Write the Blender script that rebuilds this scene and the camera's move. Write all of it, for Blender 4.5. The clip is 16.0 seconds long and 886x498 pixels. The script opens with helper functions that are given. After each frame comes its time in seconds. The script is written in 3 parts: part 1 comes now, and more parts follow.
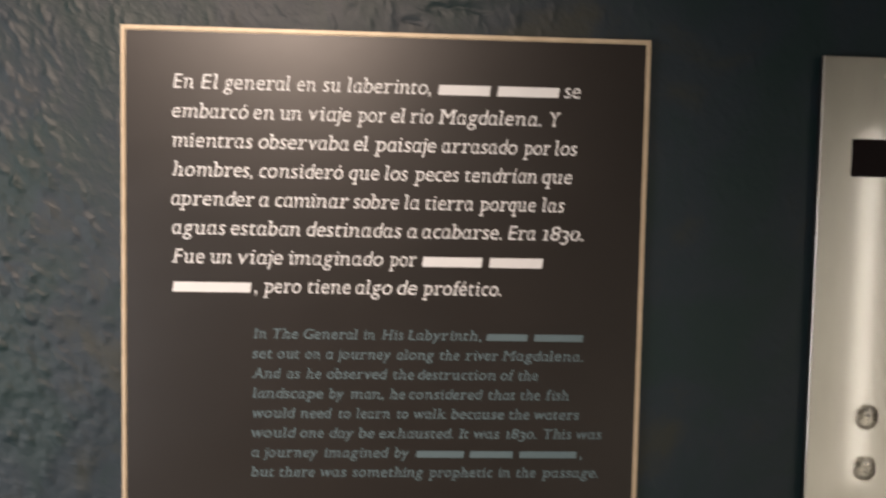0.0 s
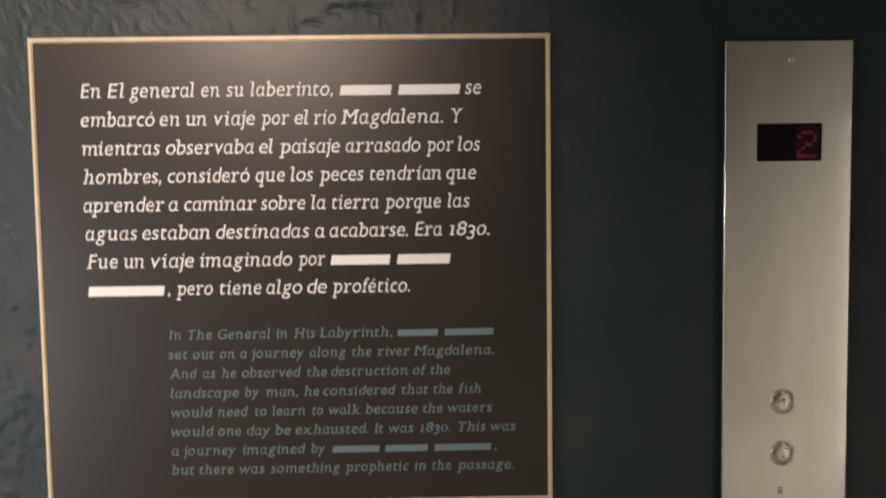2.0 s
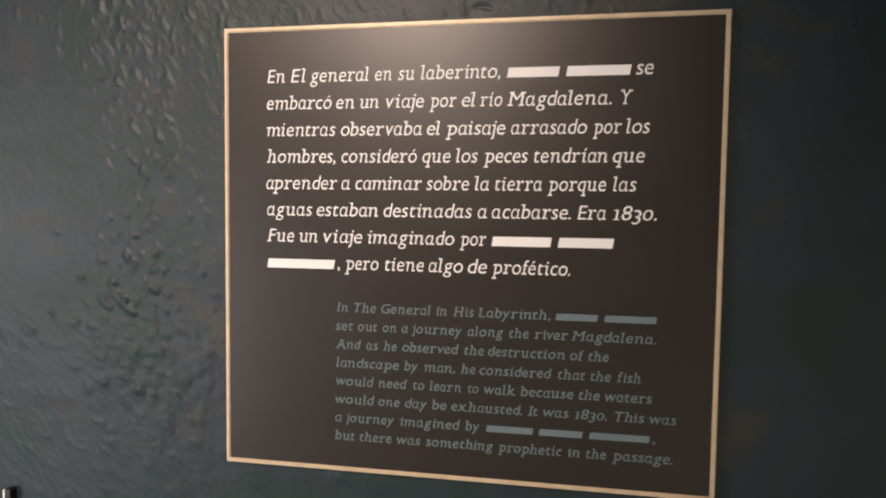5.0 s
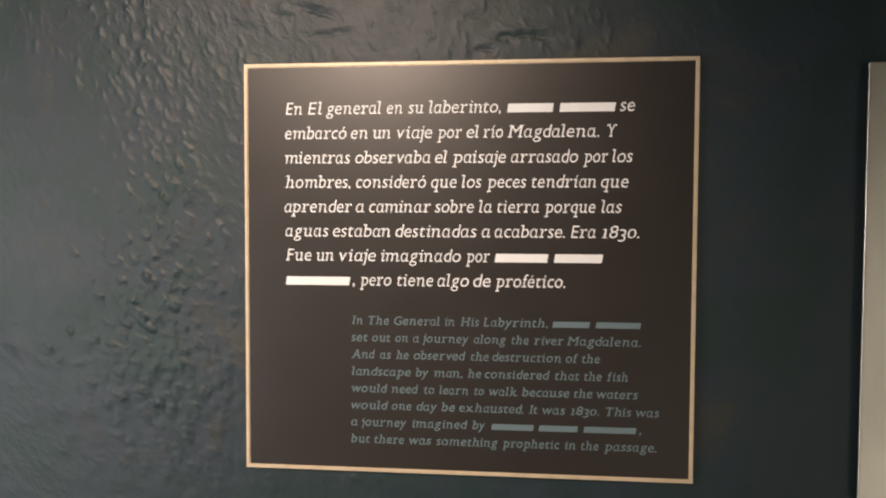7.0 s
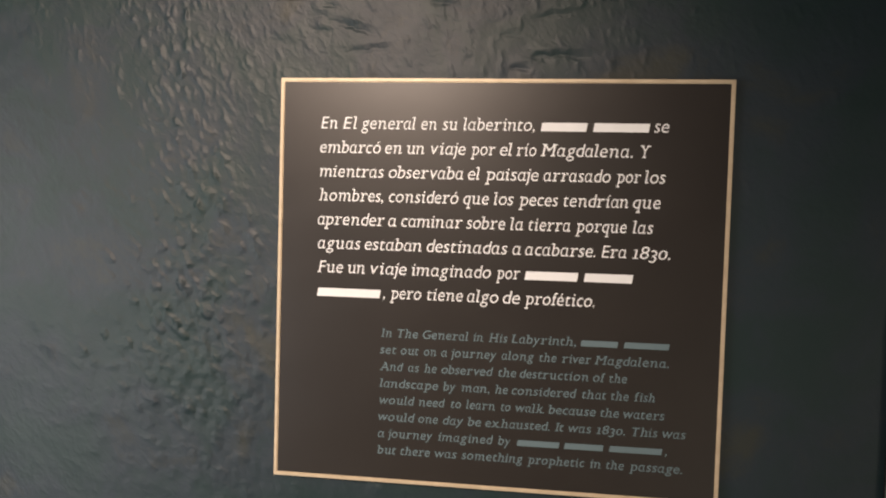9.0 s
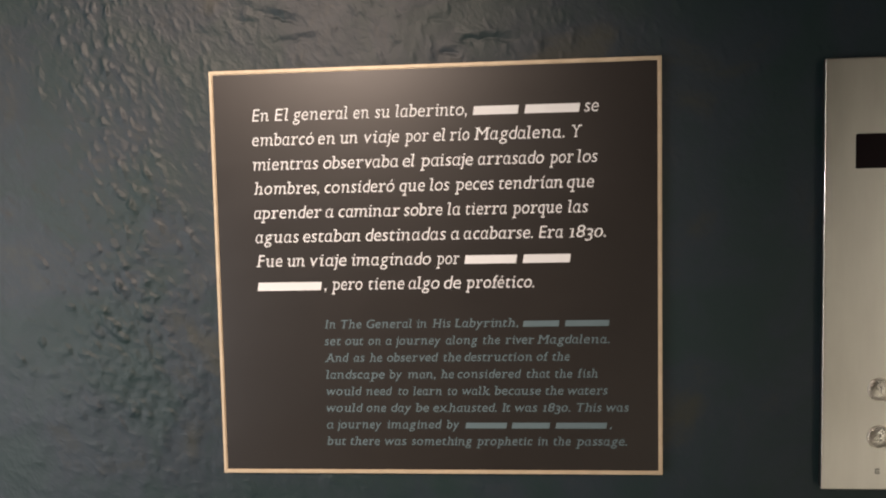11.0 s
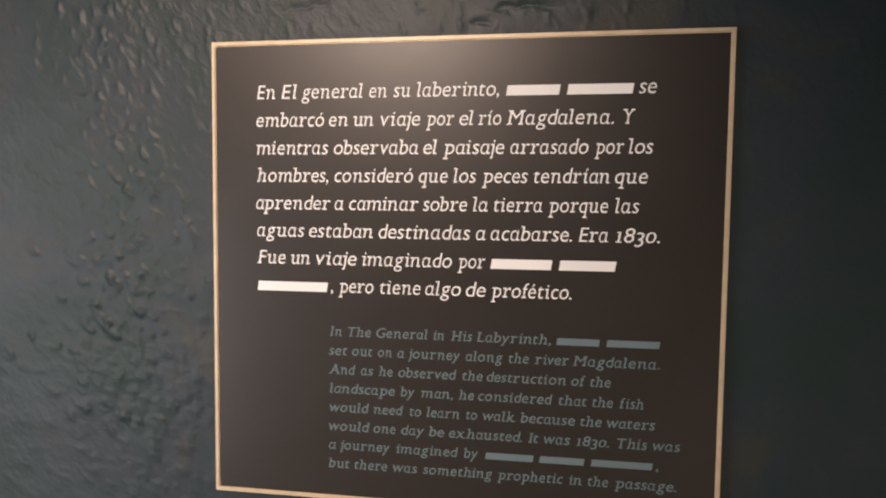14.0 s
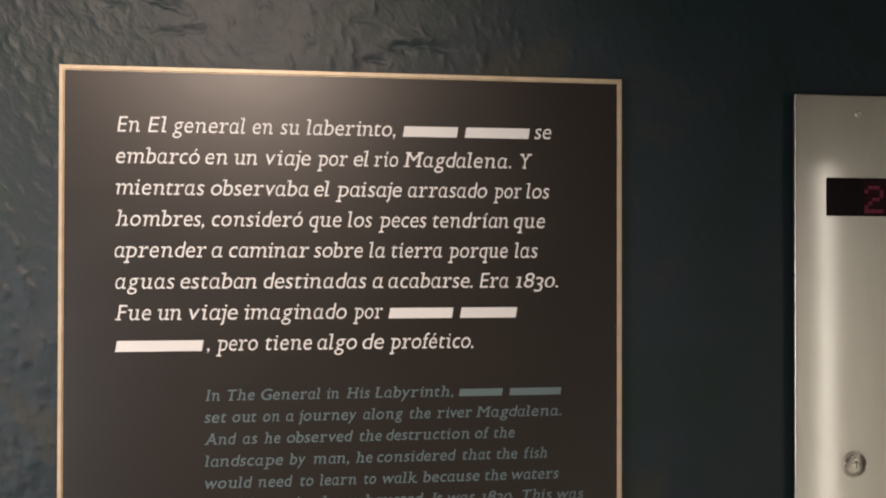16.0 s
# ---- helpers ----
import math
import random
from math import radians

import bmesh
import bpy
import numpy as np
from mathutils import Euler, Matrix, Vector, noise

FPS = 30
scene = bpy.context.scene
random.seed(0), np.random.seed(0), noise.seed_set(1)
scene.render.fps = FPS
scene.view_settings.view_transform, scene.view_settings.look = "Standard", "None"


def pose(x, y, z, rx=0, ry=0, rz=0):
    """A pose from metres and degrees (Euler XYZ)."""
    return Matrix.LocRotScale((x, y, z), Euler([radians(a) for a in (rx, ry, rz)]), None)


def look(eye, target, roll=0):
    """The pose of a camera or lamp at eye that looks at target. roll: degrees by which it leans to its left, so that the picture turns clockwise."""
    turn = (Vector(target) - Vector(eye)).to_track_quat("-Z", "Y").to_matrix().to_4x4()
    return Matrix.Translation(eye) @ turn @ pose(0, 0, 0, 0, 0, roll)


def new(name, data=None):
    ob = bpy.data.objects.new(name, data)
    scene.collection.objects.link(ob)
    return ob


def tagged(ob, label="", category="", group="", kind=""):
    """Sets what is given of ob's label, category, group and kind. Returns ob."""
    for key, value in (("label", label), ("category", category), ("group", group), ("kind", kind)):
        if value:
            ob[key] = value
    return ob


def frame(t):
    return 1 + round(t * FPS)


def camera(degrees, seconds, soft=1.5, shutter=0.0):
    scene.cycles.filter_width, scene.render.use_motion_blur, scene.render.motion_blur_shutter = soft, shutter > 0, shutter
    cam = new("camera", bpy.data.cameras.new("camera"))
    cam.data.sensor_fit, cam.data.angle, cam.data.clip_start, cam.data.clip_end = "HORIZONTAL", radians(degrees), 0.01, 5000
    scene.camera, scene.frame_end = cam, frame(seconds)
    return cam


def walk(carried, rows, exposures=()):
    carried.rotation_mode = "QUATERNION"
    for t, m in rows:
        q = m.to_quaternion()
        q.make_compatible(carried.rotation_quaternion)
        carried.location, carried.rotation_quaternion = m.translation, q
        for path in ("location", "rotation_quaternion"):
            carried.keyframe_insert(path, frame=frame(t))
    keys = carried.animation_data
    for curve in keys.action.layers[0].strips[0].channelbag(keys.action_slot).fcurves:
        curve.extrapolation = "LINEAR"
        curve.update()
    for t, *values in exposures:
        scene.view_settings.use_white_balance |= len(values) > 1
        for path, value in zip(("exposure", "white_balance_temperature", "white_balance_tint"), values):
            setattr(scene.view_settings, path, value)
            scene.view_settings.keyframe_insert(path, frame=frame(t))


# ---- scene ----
cam = camera(67.1, 16.0, soft=2.0, shutter=0.8)
PATH = [
    (0, (0.033, -0.784, 1.368), (0.115, 1.212, 1.273), 1.1),
    (0.2, (0.048, -0.787, 1.36), (0.151, 1.209, 1.262), 1.0),
    (0.5, (0.074, -0.8, 1.36), (0.186, 1.193, 1.232), 0.5),
    (1, (0.109, -0.807, 1.355), (0.141, 1.188, 1.223), 1.3),
    (1.4, (0.144, -0.806, 1.357), (0.155, 1.19, 1.228), 0.7),
    (1.5, (0.151, -0.805, 1.358), (0.167, 1.192, 1.239), 0.7),
    (2, (0.162, -0.798, 1.369), (0.191, 1.199, 1.263), -0.8),
    (2.1, (0.166, -0.796, 1.372), (0.158, 1.202, 1.282), -0.9),
    (2.5, (0.155, -0.797, 1.368), (0.072, 1.201, 1.335), -1.3),
    (3, (0.143, -0.781, 1.373), (0.029, 1.214, 1.305), -0.6),
    (3.5, (0.152, -0.805, 1.366), (-0.007, 1.188, 1.316), -1.2),
    (4, (0.149, -0.801, 1.368), (-0.056, 1.186, 1.268), -1.0),
    (4.3, (0.128, -0.782, 1.353), (-0.101, 1.204, 1.267), -0.6),
    (4.5, (0.152, -0.812, 1.377), (-0.15, 1.159, 1.221), -1.1),
    (4.8, (0.141, -0.792, 1.356), (-0.212, 1.173, 1.248), 0.0),
    (5, (0.125, -0.803, 1.351), (-0.23, 1.162, 1.238), 0.7),
    (5.2, (0.141, -0.812, 1.358), (-0.192, 1.157, 1.249), 1.1),
    (7.5, (0.04, -0.909, 1.362), (-0.13, 1.083, 1.318), -0.0),
    (7.6, (0.057, -0.902, 1.368), (-0.136, 1.088, 1.339), 0.0),
    (8, (0.03, -0.92, 1.364), (-0.176, 1.069, 1.357), 0.9),
    (8.2, (0.03, -0.916, 1.381), (-0.206, 1.07, 1.345), 1.9),
    (10.3, (0.046, -0.903, 1.378), (-0.112, 1.09, 1.299), -0.2),
    (10.5, (0.054, -0.9, 1.38), (-0.098, 1.093, 1.307), -0.9),
    (11, (0.072, -0.906, 1.382), (-0.061, 1.087, 1.268), -1.2),
    (11.5, (0.064, -0.888, 1.371), (-0.072, 1.105, 1.271), -1.3),
    (12, (0.066, -0.888, 1.373), (-0.055, 1.105, 1.266), -1.4),
    (12.2, (0.071, -0.887, 1.374), (-0.037, 1.107, 1.266), -1.5),
    (12.5, (0.072, -0.887, 1.375), (-0.04, 1.107, 1.276), -1.6),
    (13, (0.09, -0.876, 1.39), (-0.13, 1.111, 1.327), -2.3),
    (13.2, (0.104, -0.842, 1.387), (-0.17, 1.139, 1.331), -2.1),
    (13.5, (0.109, -0.8, 1.38), (-0.181, 1.179, 1.328), -0.9),
    (13.8, (0.116, -0.777, 1.384), (-0.215, 1.193, 1.259), 0.1),
    (14, (0.105, -0.78, 1.38), (-0.203, 1.193, 1.257), 0.6),
    (14.2, (0.09, -0.757, 1.374), (-0.132, 1.23, 1.293), 1.0),
    (14.5, (0.053, -0.756, 1.383), (0.0, 1.243, 1.355), 0.1),
    (14.8, (0.036, -0.756, 1.387), (0.057, 1.243, 1.386), 0.4),
    (15, (0.027, -0.762, 1.388), (0.113, 1.236, 1.382), 0.4),
    (15.5, (0.03, -0.744, 1.38), (0.197, 1.249, 1.405), 0.3),
    (16, (0.031, -0.739, 1.381), (0.219, 1.252, 1.394), 0.1),
]
EXPOSURES = [(0, -0.04, 6400, 10), (0.6, -0.08, 6350, 9), (1.3, -0.15, 6450, 10), (2.0, -0.12, 6450, 10), (2.8, -0.06, 6500, 10), (4.0, -0.10, 6500, 10), (5.2, 0.02, 6500, 11),
             (7.4, 0.12, 6550, 9), (8.3, 0.14, 6550, 9), (10.3, 0.02, 6450, 10), (12.0, 0.02, 6400, 10), (14.0, -0.02, 6550, 13), (15.0, -0.20, 6450, 10), (16, -0.22, 6400, 10)]
walk(cam, [(t, look(eye, target, roll)) for t, eye, target, roll in PATH], EXPOSURES)

# ---------------------------------------------------------------- world and lights
world = bpy.data.worlds.new("world")
world.use_nodes = True
world.node_tree.nodes["Background"].inputs[0].default_value = (0.02, 0.022, 0.025, 1)
world.node_tree.nodes["Background"].inputs[1].default_value = 0.2
scene.world = world


def lamp(name, m, size, size_y, watts, colour, spread=180):
    light = bpy.data.lights.new(name, "AREA")
    light.shape, light.size, light.size_y = "RECTANGLE", size, size_y
    light.energy, light.color, light.spread = watts, colour, radians(spread)
    ob = new(name, light)
    ob.matrix_world = m
    return ob


def spot(name, m, watts, colour, cone, blend, radius):
    light = bpy.data.lights.new(name, "SPOT")
    light.energy, light.color, light.spot_size, light.spot_blend, light.shadow_soft_size = watts, colour, radians(cone), blend, radius
    ob = new(name, light)
    ob.matrix_world = m
    return ob


# warm ceiling spot on the panel; the lamps below it are unseen and added
spot("panel_downlight", look((-0.60, -2.6, 2.60), (-0.47, 0, 1.18)), 385, (1.0, 0.77, 0.625), 40, 1.0, 0.20)
# two fill spots over the floor behind, to brighten what plate and board mirror
spot("floor_downlight", look((2.05, -2.7, 2.74), (2.05, -2.6, 0)), 580, (1.0, 0.95, 0.87), 72, 1.0, 0.07)
spot("floor_downlight", look((-1.0, -2.6, 2.74), (-1.0, -2.5, 0)), 190, (1.0, 0.80, 0.62), 75, 0.8, 0.07)
# broad fill lamp added on one side, for the sheen on the wall
lamp("side_room_light", look((-1.76, -1.65, 0.85), (-0.50, 0, 1.08)), 0.60, 1.2, 11.5, (1.0, 0.965, 0.97), 150)
# small grazing lamp added there so that the plaster's facets glint
lamp("side_room_lamp", look((-2.3, -1.3, 1.45), (-0.50, 0, 1.25)), 0.20, 0.20, 3, (1.0, 0.94, 0.86), 120)
# narrow lamp added on the other side for the streak mirrored in the plate
lamp("door_gap_light", look((1.95, -2.0, 1.02), (0.6, 0, 1.15)), 0.05, 1.5, 2.3, (1.0, 0.90, 0.76))


# ---------------------------------------------------------------- materials
class Nodes:
    """A node material, its shader and short ways to add to it."""

    def __init__(self, name, colour, rough=0.5, metal=0.0, **extra):
        self.m = bpy.data.materials.new(name)
        self.m.use_nodes = True
        self.t = self.m.node_tree
        self.b = self.t.nodes["Principled BSDF"]
        self.b.inputs["Base Color"].default_value = (*colour, 1)
        self.b.inputs["Roughness"].default_value = rough
        self.b.inputs["Metallic"].default_value = metal
        for key, value in extra.items():
            self.b.inputs[key.replace("_", " ")].default_value = value
        self.place = None

    def coords(self, scale=(1, 1, 1), turn=(0, 0, 0)):
        if self.place is None:
            self.place = self.t.nodes.new("ShaderNodeTexCoord")
        turned, scaled = self.t.nodes.new("ShaderNodeMapping"), self.t.nodes.new("ShaderNodeMapping")
        turned.inputs["Rotation"].default_value = [radians(a) for a in turn]
        scaled.inputs["Scale"].default_value = scale
        self.t.links.new(self.place.outputs["Object"], turned.inputs["Vector"])
        self.t.links.new(turned.outputs["Vector"], scaled.inputs["Vector"])
        return scaled.outputs["Vector"]

    def noise(self, scale, detail=4, rough=0.55, stretch=(1, 1, 1), turn=(0, 0, 0), warp=0.0, kind="FBM"):
        n = self.t.nodes.new("ShaderNodeTexNoise")
        n.noise_type = kind
        for key, value in (("Scale", scale), ("Detail", detail), ("Roughness", rough), ("Distortion", warp)):
            n.inputs[key].default_value = value
        self.t.links.new(self.coords(stretch, turn), n.inputs["Vector"])
        return n.outputs["Fac"]

    def ramp(self, fac, stops):
        r = self.t.nodes.new("ShaderNodeValToRGB")
        while len(r.color_ramp.elements) < len(stops):
            r.color_ramp.elements.new(0.5)
        for e, (at, c) in zip(r.color_ramp.elements, stops):
            e.position, e.color = at, (*c, 1) if len(c) == 3 else c
        self.t.links.new(fac, r.inputs["Fac"])
        return r.outputs["Color"]

    def span(self, fac, low, high):
        r = self.t.nodes.new("ShaderNodeMapRange")
        r.inputs["To Min"].default_value, r.inputs["To Max"].default_value = low, high
        self.t.links.new(fac, r.inputs["Value"])
        return r.outputs["Result"]

    def mix(self, a, b, how="ADD"):
        n = self.t.nodes.new("ShaderNodeMath")
        n.operation = how
        for i, v in enumerate((a, b)):
            if isinstance(v, float):
                n.inputs[i].default_value = v
            else:
                self.t.links.new(v, n.inputs[i])
        return n.outputs[0]

    def bump(self, height, distance, strength=1.0):
        n = self.t.nodes.new("ShaderNodeBump")
        n.inputs["Distance"].default_value, n.inputs["Strength"].default_value = distance, strength
        self.t.links.new(height, n.inputs["Height"])
        self.t.links.new(n.outputs["Normal"], self.b.inputs["Normal"])

    def put(self, out, name):
        self.t.links.new(out, self.b.inputs[name])


def wall_paint():
    """Dark slate-teal satin paint, brushed thinly over rough plaster."""
    n = Nodes("dark_teal_wall_paint", (0.02, 0.03, 0.032), 0.5, Specular_IOR_Level=0.44)
    tone = n.noise(8, 5, 0.62, warp=0.5)
    n.put(n.ramp(tone, [(0.30, (0.0070, 0.0250, 0.0250)), (0.45, (0.0105, 0.0262, 0.0295)), (0.57, (0.0150, 0.0268, 0.0370)), (0.70, (0.0270, 0.0325, 0.0285))]), "Base Color")
    smear = n.noise(15, 4, 0.6, (1, 1, 0.7), (0, -35, 0))
    n.put(n.span(n.mix(n.mix(smear, 0.7, "MULTIPLY"), n.mix(n.noise(90, 3), 0.3, "MULTIPLY")), 0.41, 0.59), "Roughness")
    ridges = n.noise(80, 3, 0.55, (0.75, 1, 1.25), (0, -50, 0), 0.3)
    grain = n.noise(230, 3, 0.6)
    h = n.mix(n.mix(ridges, 0.85, "MULTIPLY"), n.mix(grain, 0.15, "MULTIPLY"))
    # the relief flattens out towards the lift
    across = n.t.nodes.new("ShaderNodeSeparateXYZ")
    n.t.links.new(n.place.outputs["Object"], across.inputs[0])
    fade = n.t.nodes.new("ShaderNodeMapRange")
    for key, value in (("From Min", -0.25), ("From Max", 0.35), ("To Min", 1.0), ("To Max", 0.45)):
        fade.inputs[key].default_value = value
    n.t.links.new(across.outputs["X"], fade.inputs["Value"])
    n.bump(n.mix(h, fade.outputs["Result"], "MULTIPLY"), 0.0017, 0.8)
    return n.m


def plain_paint(name, colour, rough, grain=120):
    n = Nodes(name, colour, rough)
    n.put(n.ramp(n.noise(2.5, 5), [(0.3, tuple(c * 0.9 for c in colour)), (0.7, tuple(min(1, c * 1.06) for c in colour))]), "Base Color")
    n.bump(n.noise(grain, 3), 0.0008, 0.6)
    return n.m


def board_black():
    n = Nodes("brown_black_satin_board", (0.016, 0.013, 0.012), 0.33, Specular_IOR_Level=0.5)
    n.put(n.ramp(n.noise(5, 4), [(0.3, (0.0205, 0.0182, 0.0168)), (0.7, (0.0255, 0.0225, 0.0204))]), "Base Color")
    wiped = n.noise(16, 4, 0.6, (0.35, 1, 1.6), (0, 14, 0))
    n.put(n.span(n.mix(n.mix(wiped, 0.6, "MULTIPLY"), n.mix(n.noise(60, 4), 0.4, "MULTIPLY")), 0.30, 0.42), "Roughness")
    n.bump(n.mix(n.noise(700, 2), n.mix(n.noise(7, 2), 3.0, "MULTIPLY")), 0.00012, 0.5)
    return n.m


def gold_edge():
    n = Nodes("pale_gold_edging", (0.56, 0.45, 0.30), 0.42, 0.15)
    n.put(n.ramp(n.noise(60, 4, 0.6, (1, 1, 1)), [(0.25, (0.53, 0.43, 0.295)), (0.75, (0.67, 0.565, 0.41))]), "Base Color")
    n.bump(n.noise(400, 3), 0.0003, 0.5)
    return n.m


def brushed_steel():
    n = Nodes("brushed_stainless_steel", (0.56, 0.53, 0.47), 0.36, 1.0, Anisotropic=0.5, Anisotropic_Rotation=0.25, Coat_Weight=0.8, Coat_Roughness=0.09, Coat_IOR=1.9)
    tangent = n.t.nodes.new("ShaderNodeTangent")
    tangent.direction_type, tangent.axis = "RADIAL", "Z"
    n.t.links.new(tangent.outputs[0], n.b.inputs["Tangent"])
    hair = n.noise(40, 3, 0.6, (0.25, 1, 30))
    smear = n.noise(9, 4, 0.6, (2.5, 1, 0.6))
    n.put(n.span(n.mix(n.mix(hair, 0.4, "MULTIPLY"), n.mix(smear, 0.6, "MULTIPLY")), 0.30, 0.44), "Roughness")
    n.put(n.ramp(smear, [(0.3, (0.56, 0.545, 0.50)), (0.7, (0.64, 0.625, 0.575))]), "Base Color")
    n.bump(n.mix(hair, n.mix(n.noise(5, 1), 26.0, "MULTIPLY")), 0.00003, 0.6)
    return n.m


def lettering(name, colour):
    n = Nodes(name, colour, 0.5)
    n.put(n.ramp(n.noise(25, 3), [(0.3, tuple(c * 0.93 for c in colour)), (0.7, colour)]), "Base Color")
    return n.m


WALL = wall_paint()
BOARD, EDGE, STEEL = board_black(), gold_edge(), brushed_steel()
CREAM, SLATE = lettering("cream_lettering", (0.84, 0.86, 0.875)), lettering("slate_grey_lettering", (0.125, 0.186, 0.210))
BRIGHT = Nodes("polished_steel", (0.82, 0.79, 0.73), 0.30, 1.0)
BRIGHT.bump(BRIGHT.noise(300, 3), 0.0001, 0.4)
BRIGHT = BRIGHT.m
TURNED = Nodes("turned_steel", (0.84, 0.81, 0.75), 0.30, 1.0, Anisotropic=0.85)
ring = TURNED.t.nodes.new("ShaderNodeTangent")
ring.direction_type, ring.axis = "RADIAL", "Y"
TURNED.t.links.new(ring.outputs[0], TURNED.b.inputs["Tangent"])
TURNED.put(TURNED.span(TURNED.noise(400, 2), 0.24, 0.32), "Roughness")
TURNED = TURNED.m
INK = Nodes("engraved_dark", (0.035, 0.032, 0.03), 0.6).m
SMOKED = Nodes("smoked_red_acrylic", (0.006, 0.002, 0.003), 0.3, Specular_IOR_Level=0.12)
SMOKED.put(SMOKED.span(SMOKED.noise(50, 4), 0.25, 0.38), "Roughness")
SMOKED = SMOKED.m
LED = Nodes("red_led", (0.09, 0.008, 0.022), 0.5, 0.0)
LED.b.inputs["Emission Color"].default_value = (1.0, 0.06, 0.20, 1)
LED.b.inputs["Emission Strength"].default_value = 0.04
LED = LED.m
MATRIX = Nodes("dark_red_matrix", (0.030, 0.002, 0.007), 0.5, Specular_IOR_Level=0.2)
MATRIX.put(MATRIX.ramp(MATRIX.noise(500, 2), [(0.4, (0.012, 0.0015, 0.004)), (0.6, (0.026, 0.003, 0.007))]), "Base Color")
MATRIX = MATRIX.m
BLACK = Nodes("black_coated_metal", (0.012, 0.012, 0.013), 0.45)
BLACK.bump(BLACK.noise(400, 3), 0.0002, 0.5)
BLACK = BLACK.m
PALE = plain_paint("warm_grey_wall_paint", (0.23, 0.208, 0.178), 0.75)
CEILING = plain_paint("grey_ceiling_paint", (0.22, 0.21, 0.20), 0.8)


def floor_stone():
    n = Nodes("beige_stone_floor", (0.45, 0.36, 0.27), 0.4)
    n.put(n.ramp(n.noise(6, 6), [(0.3, (0.42, 0.385, 0.325)), (0.7, (0.54, 0.50, 0.43))]), "Base Color")
    n.bump(n.noise(90, 3), 0.0006, 0.4)
    return n.m


FLOOR = floor_stone()


# ---------------------------------------------------------------- building helpers
def part(name, bm, material, parent=None, label="", smooth=False):
    """Links a bmesh as one mesh object, under its thing or part."""
    mesh = bpy.data.meshes.new(name)
    for f in bm.faces:
        f.smooth = smooth
    bm.to_mesh(mesh)
    bm.free()
    mesh.materials.append(material)
    ob = new(name, mesh)
    if parent is not None:
        ob.parent = parent
        ob.matrix_parent_inverse = parent.matrix_basis.inverted()
    return tagged(ob, label) if label else ob


def box(lo, hi, bevel=0.0, segments=2, bm=None):
    bm = bm or bmesh.new()
    made = bmesh.ops.create_cube(bm, size=1)["verts"]
    for v in made:
        v.co = [l + (c + 0.5) * (h - l) for c, l, h in zip(v.co, lo, hi)]
    if bevel:
        edges = list({e for v in made for e in v.link_edges})
        bmesh.ops.bevel(bm, geom=edges, offset=bevel, segments=segments, affect="EDGES", profile=0.5)
    return bm


def lathe(profile, centre, steps=48):
    """A turned piece whose axis points out of the wall: profile of (radius, distance out)."""
    bm = bmesh.new()
    rings = []
    for r, out in profile:
        if r == 0:
            rings.append([bm.verts.new((centre[0], centre[1] - out, centre[2]))])
        else:
            rings.append([bm.verts.new((centre[0] + r * math.cos(a), centre[1] - out, centre[2] + r * math.sin(a)))
                          for a in (2 * math.pi * i / steps for i in range(steps))])
    for a, b in zip(rings, rings[1:]):
        for i in range(steps):
            j = (i + 1) % steps
            if len(b) == 1:
                bm.faces.new((a[i], a[j], b[0]))
            elif len(a) == 1:
                bm.faces.new((a[0], b[j], b[i]))
            else:
                bm.faces.new((a[i], a[j], b[j], b[i]))
    bmesh.ops.recalc_face_normals(bm, faces=bm.faces)
    return bm


def rounded(x0, x1, z0, z1, r, steps=5):
    """Corners of a rounded rectangle, in order."""
    out = []
    for cx, cz, a0 in ((x1 - r, z1 - r, 0), (x0 + r, z1 - r, 90), (x0 + r, z0 + r, 180), (x1 - r, z0 + r, 270)):
        for i in range(steps + 1):
            a = radians(a0 + 90 * i / steps)
            out.append((cx + r * math.cos(a), cz + r * math.sin(a)))
    return out


# ---------------------------------------------------------------- the room
def setting(name, lo, hi, material, label, bevel=0.0):
    return tagged(part(name, box(lo, hi, bevel), material), label, "structure", kind="structure")


def stroke(h, xs, zs, uneven, x, z, turn, length, width, height, lip=0.6):
    """Adds one dab of plaster to the relief: a ridge along its turn, drawn up to a sharper lip on its lower side."""
    reach = 2.6 * max(length, width)
    i0, i1 = np.searchsorted(xs, (x - reach, x + reach))
    j0, j1 = np.searchsorted(zs, (z - reach, z + reach))
    if i1 - i0 < 2 or j1 - j0 < 2:
        return
    dx, dz = uneven[0][j0:j1, i0:i1] - x, uneven[1][j0:j1, i0:i1] - z
    c, k = math.cos(radians(turn)), math.sin(radians(turn))
    u, w = (dx * c + dz * k) / length, (dz * c - dx * k) / width
    w = np.where(w < 0, w / (1 - lip), w)
    h[j0:j1, i0:i1] += height * np.exp(-u * u * u * u - np.abs(w) ** 1.5)


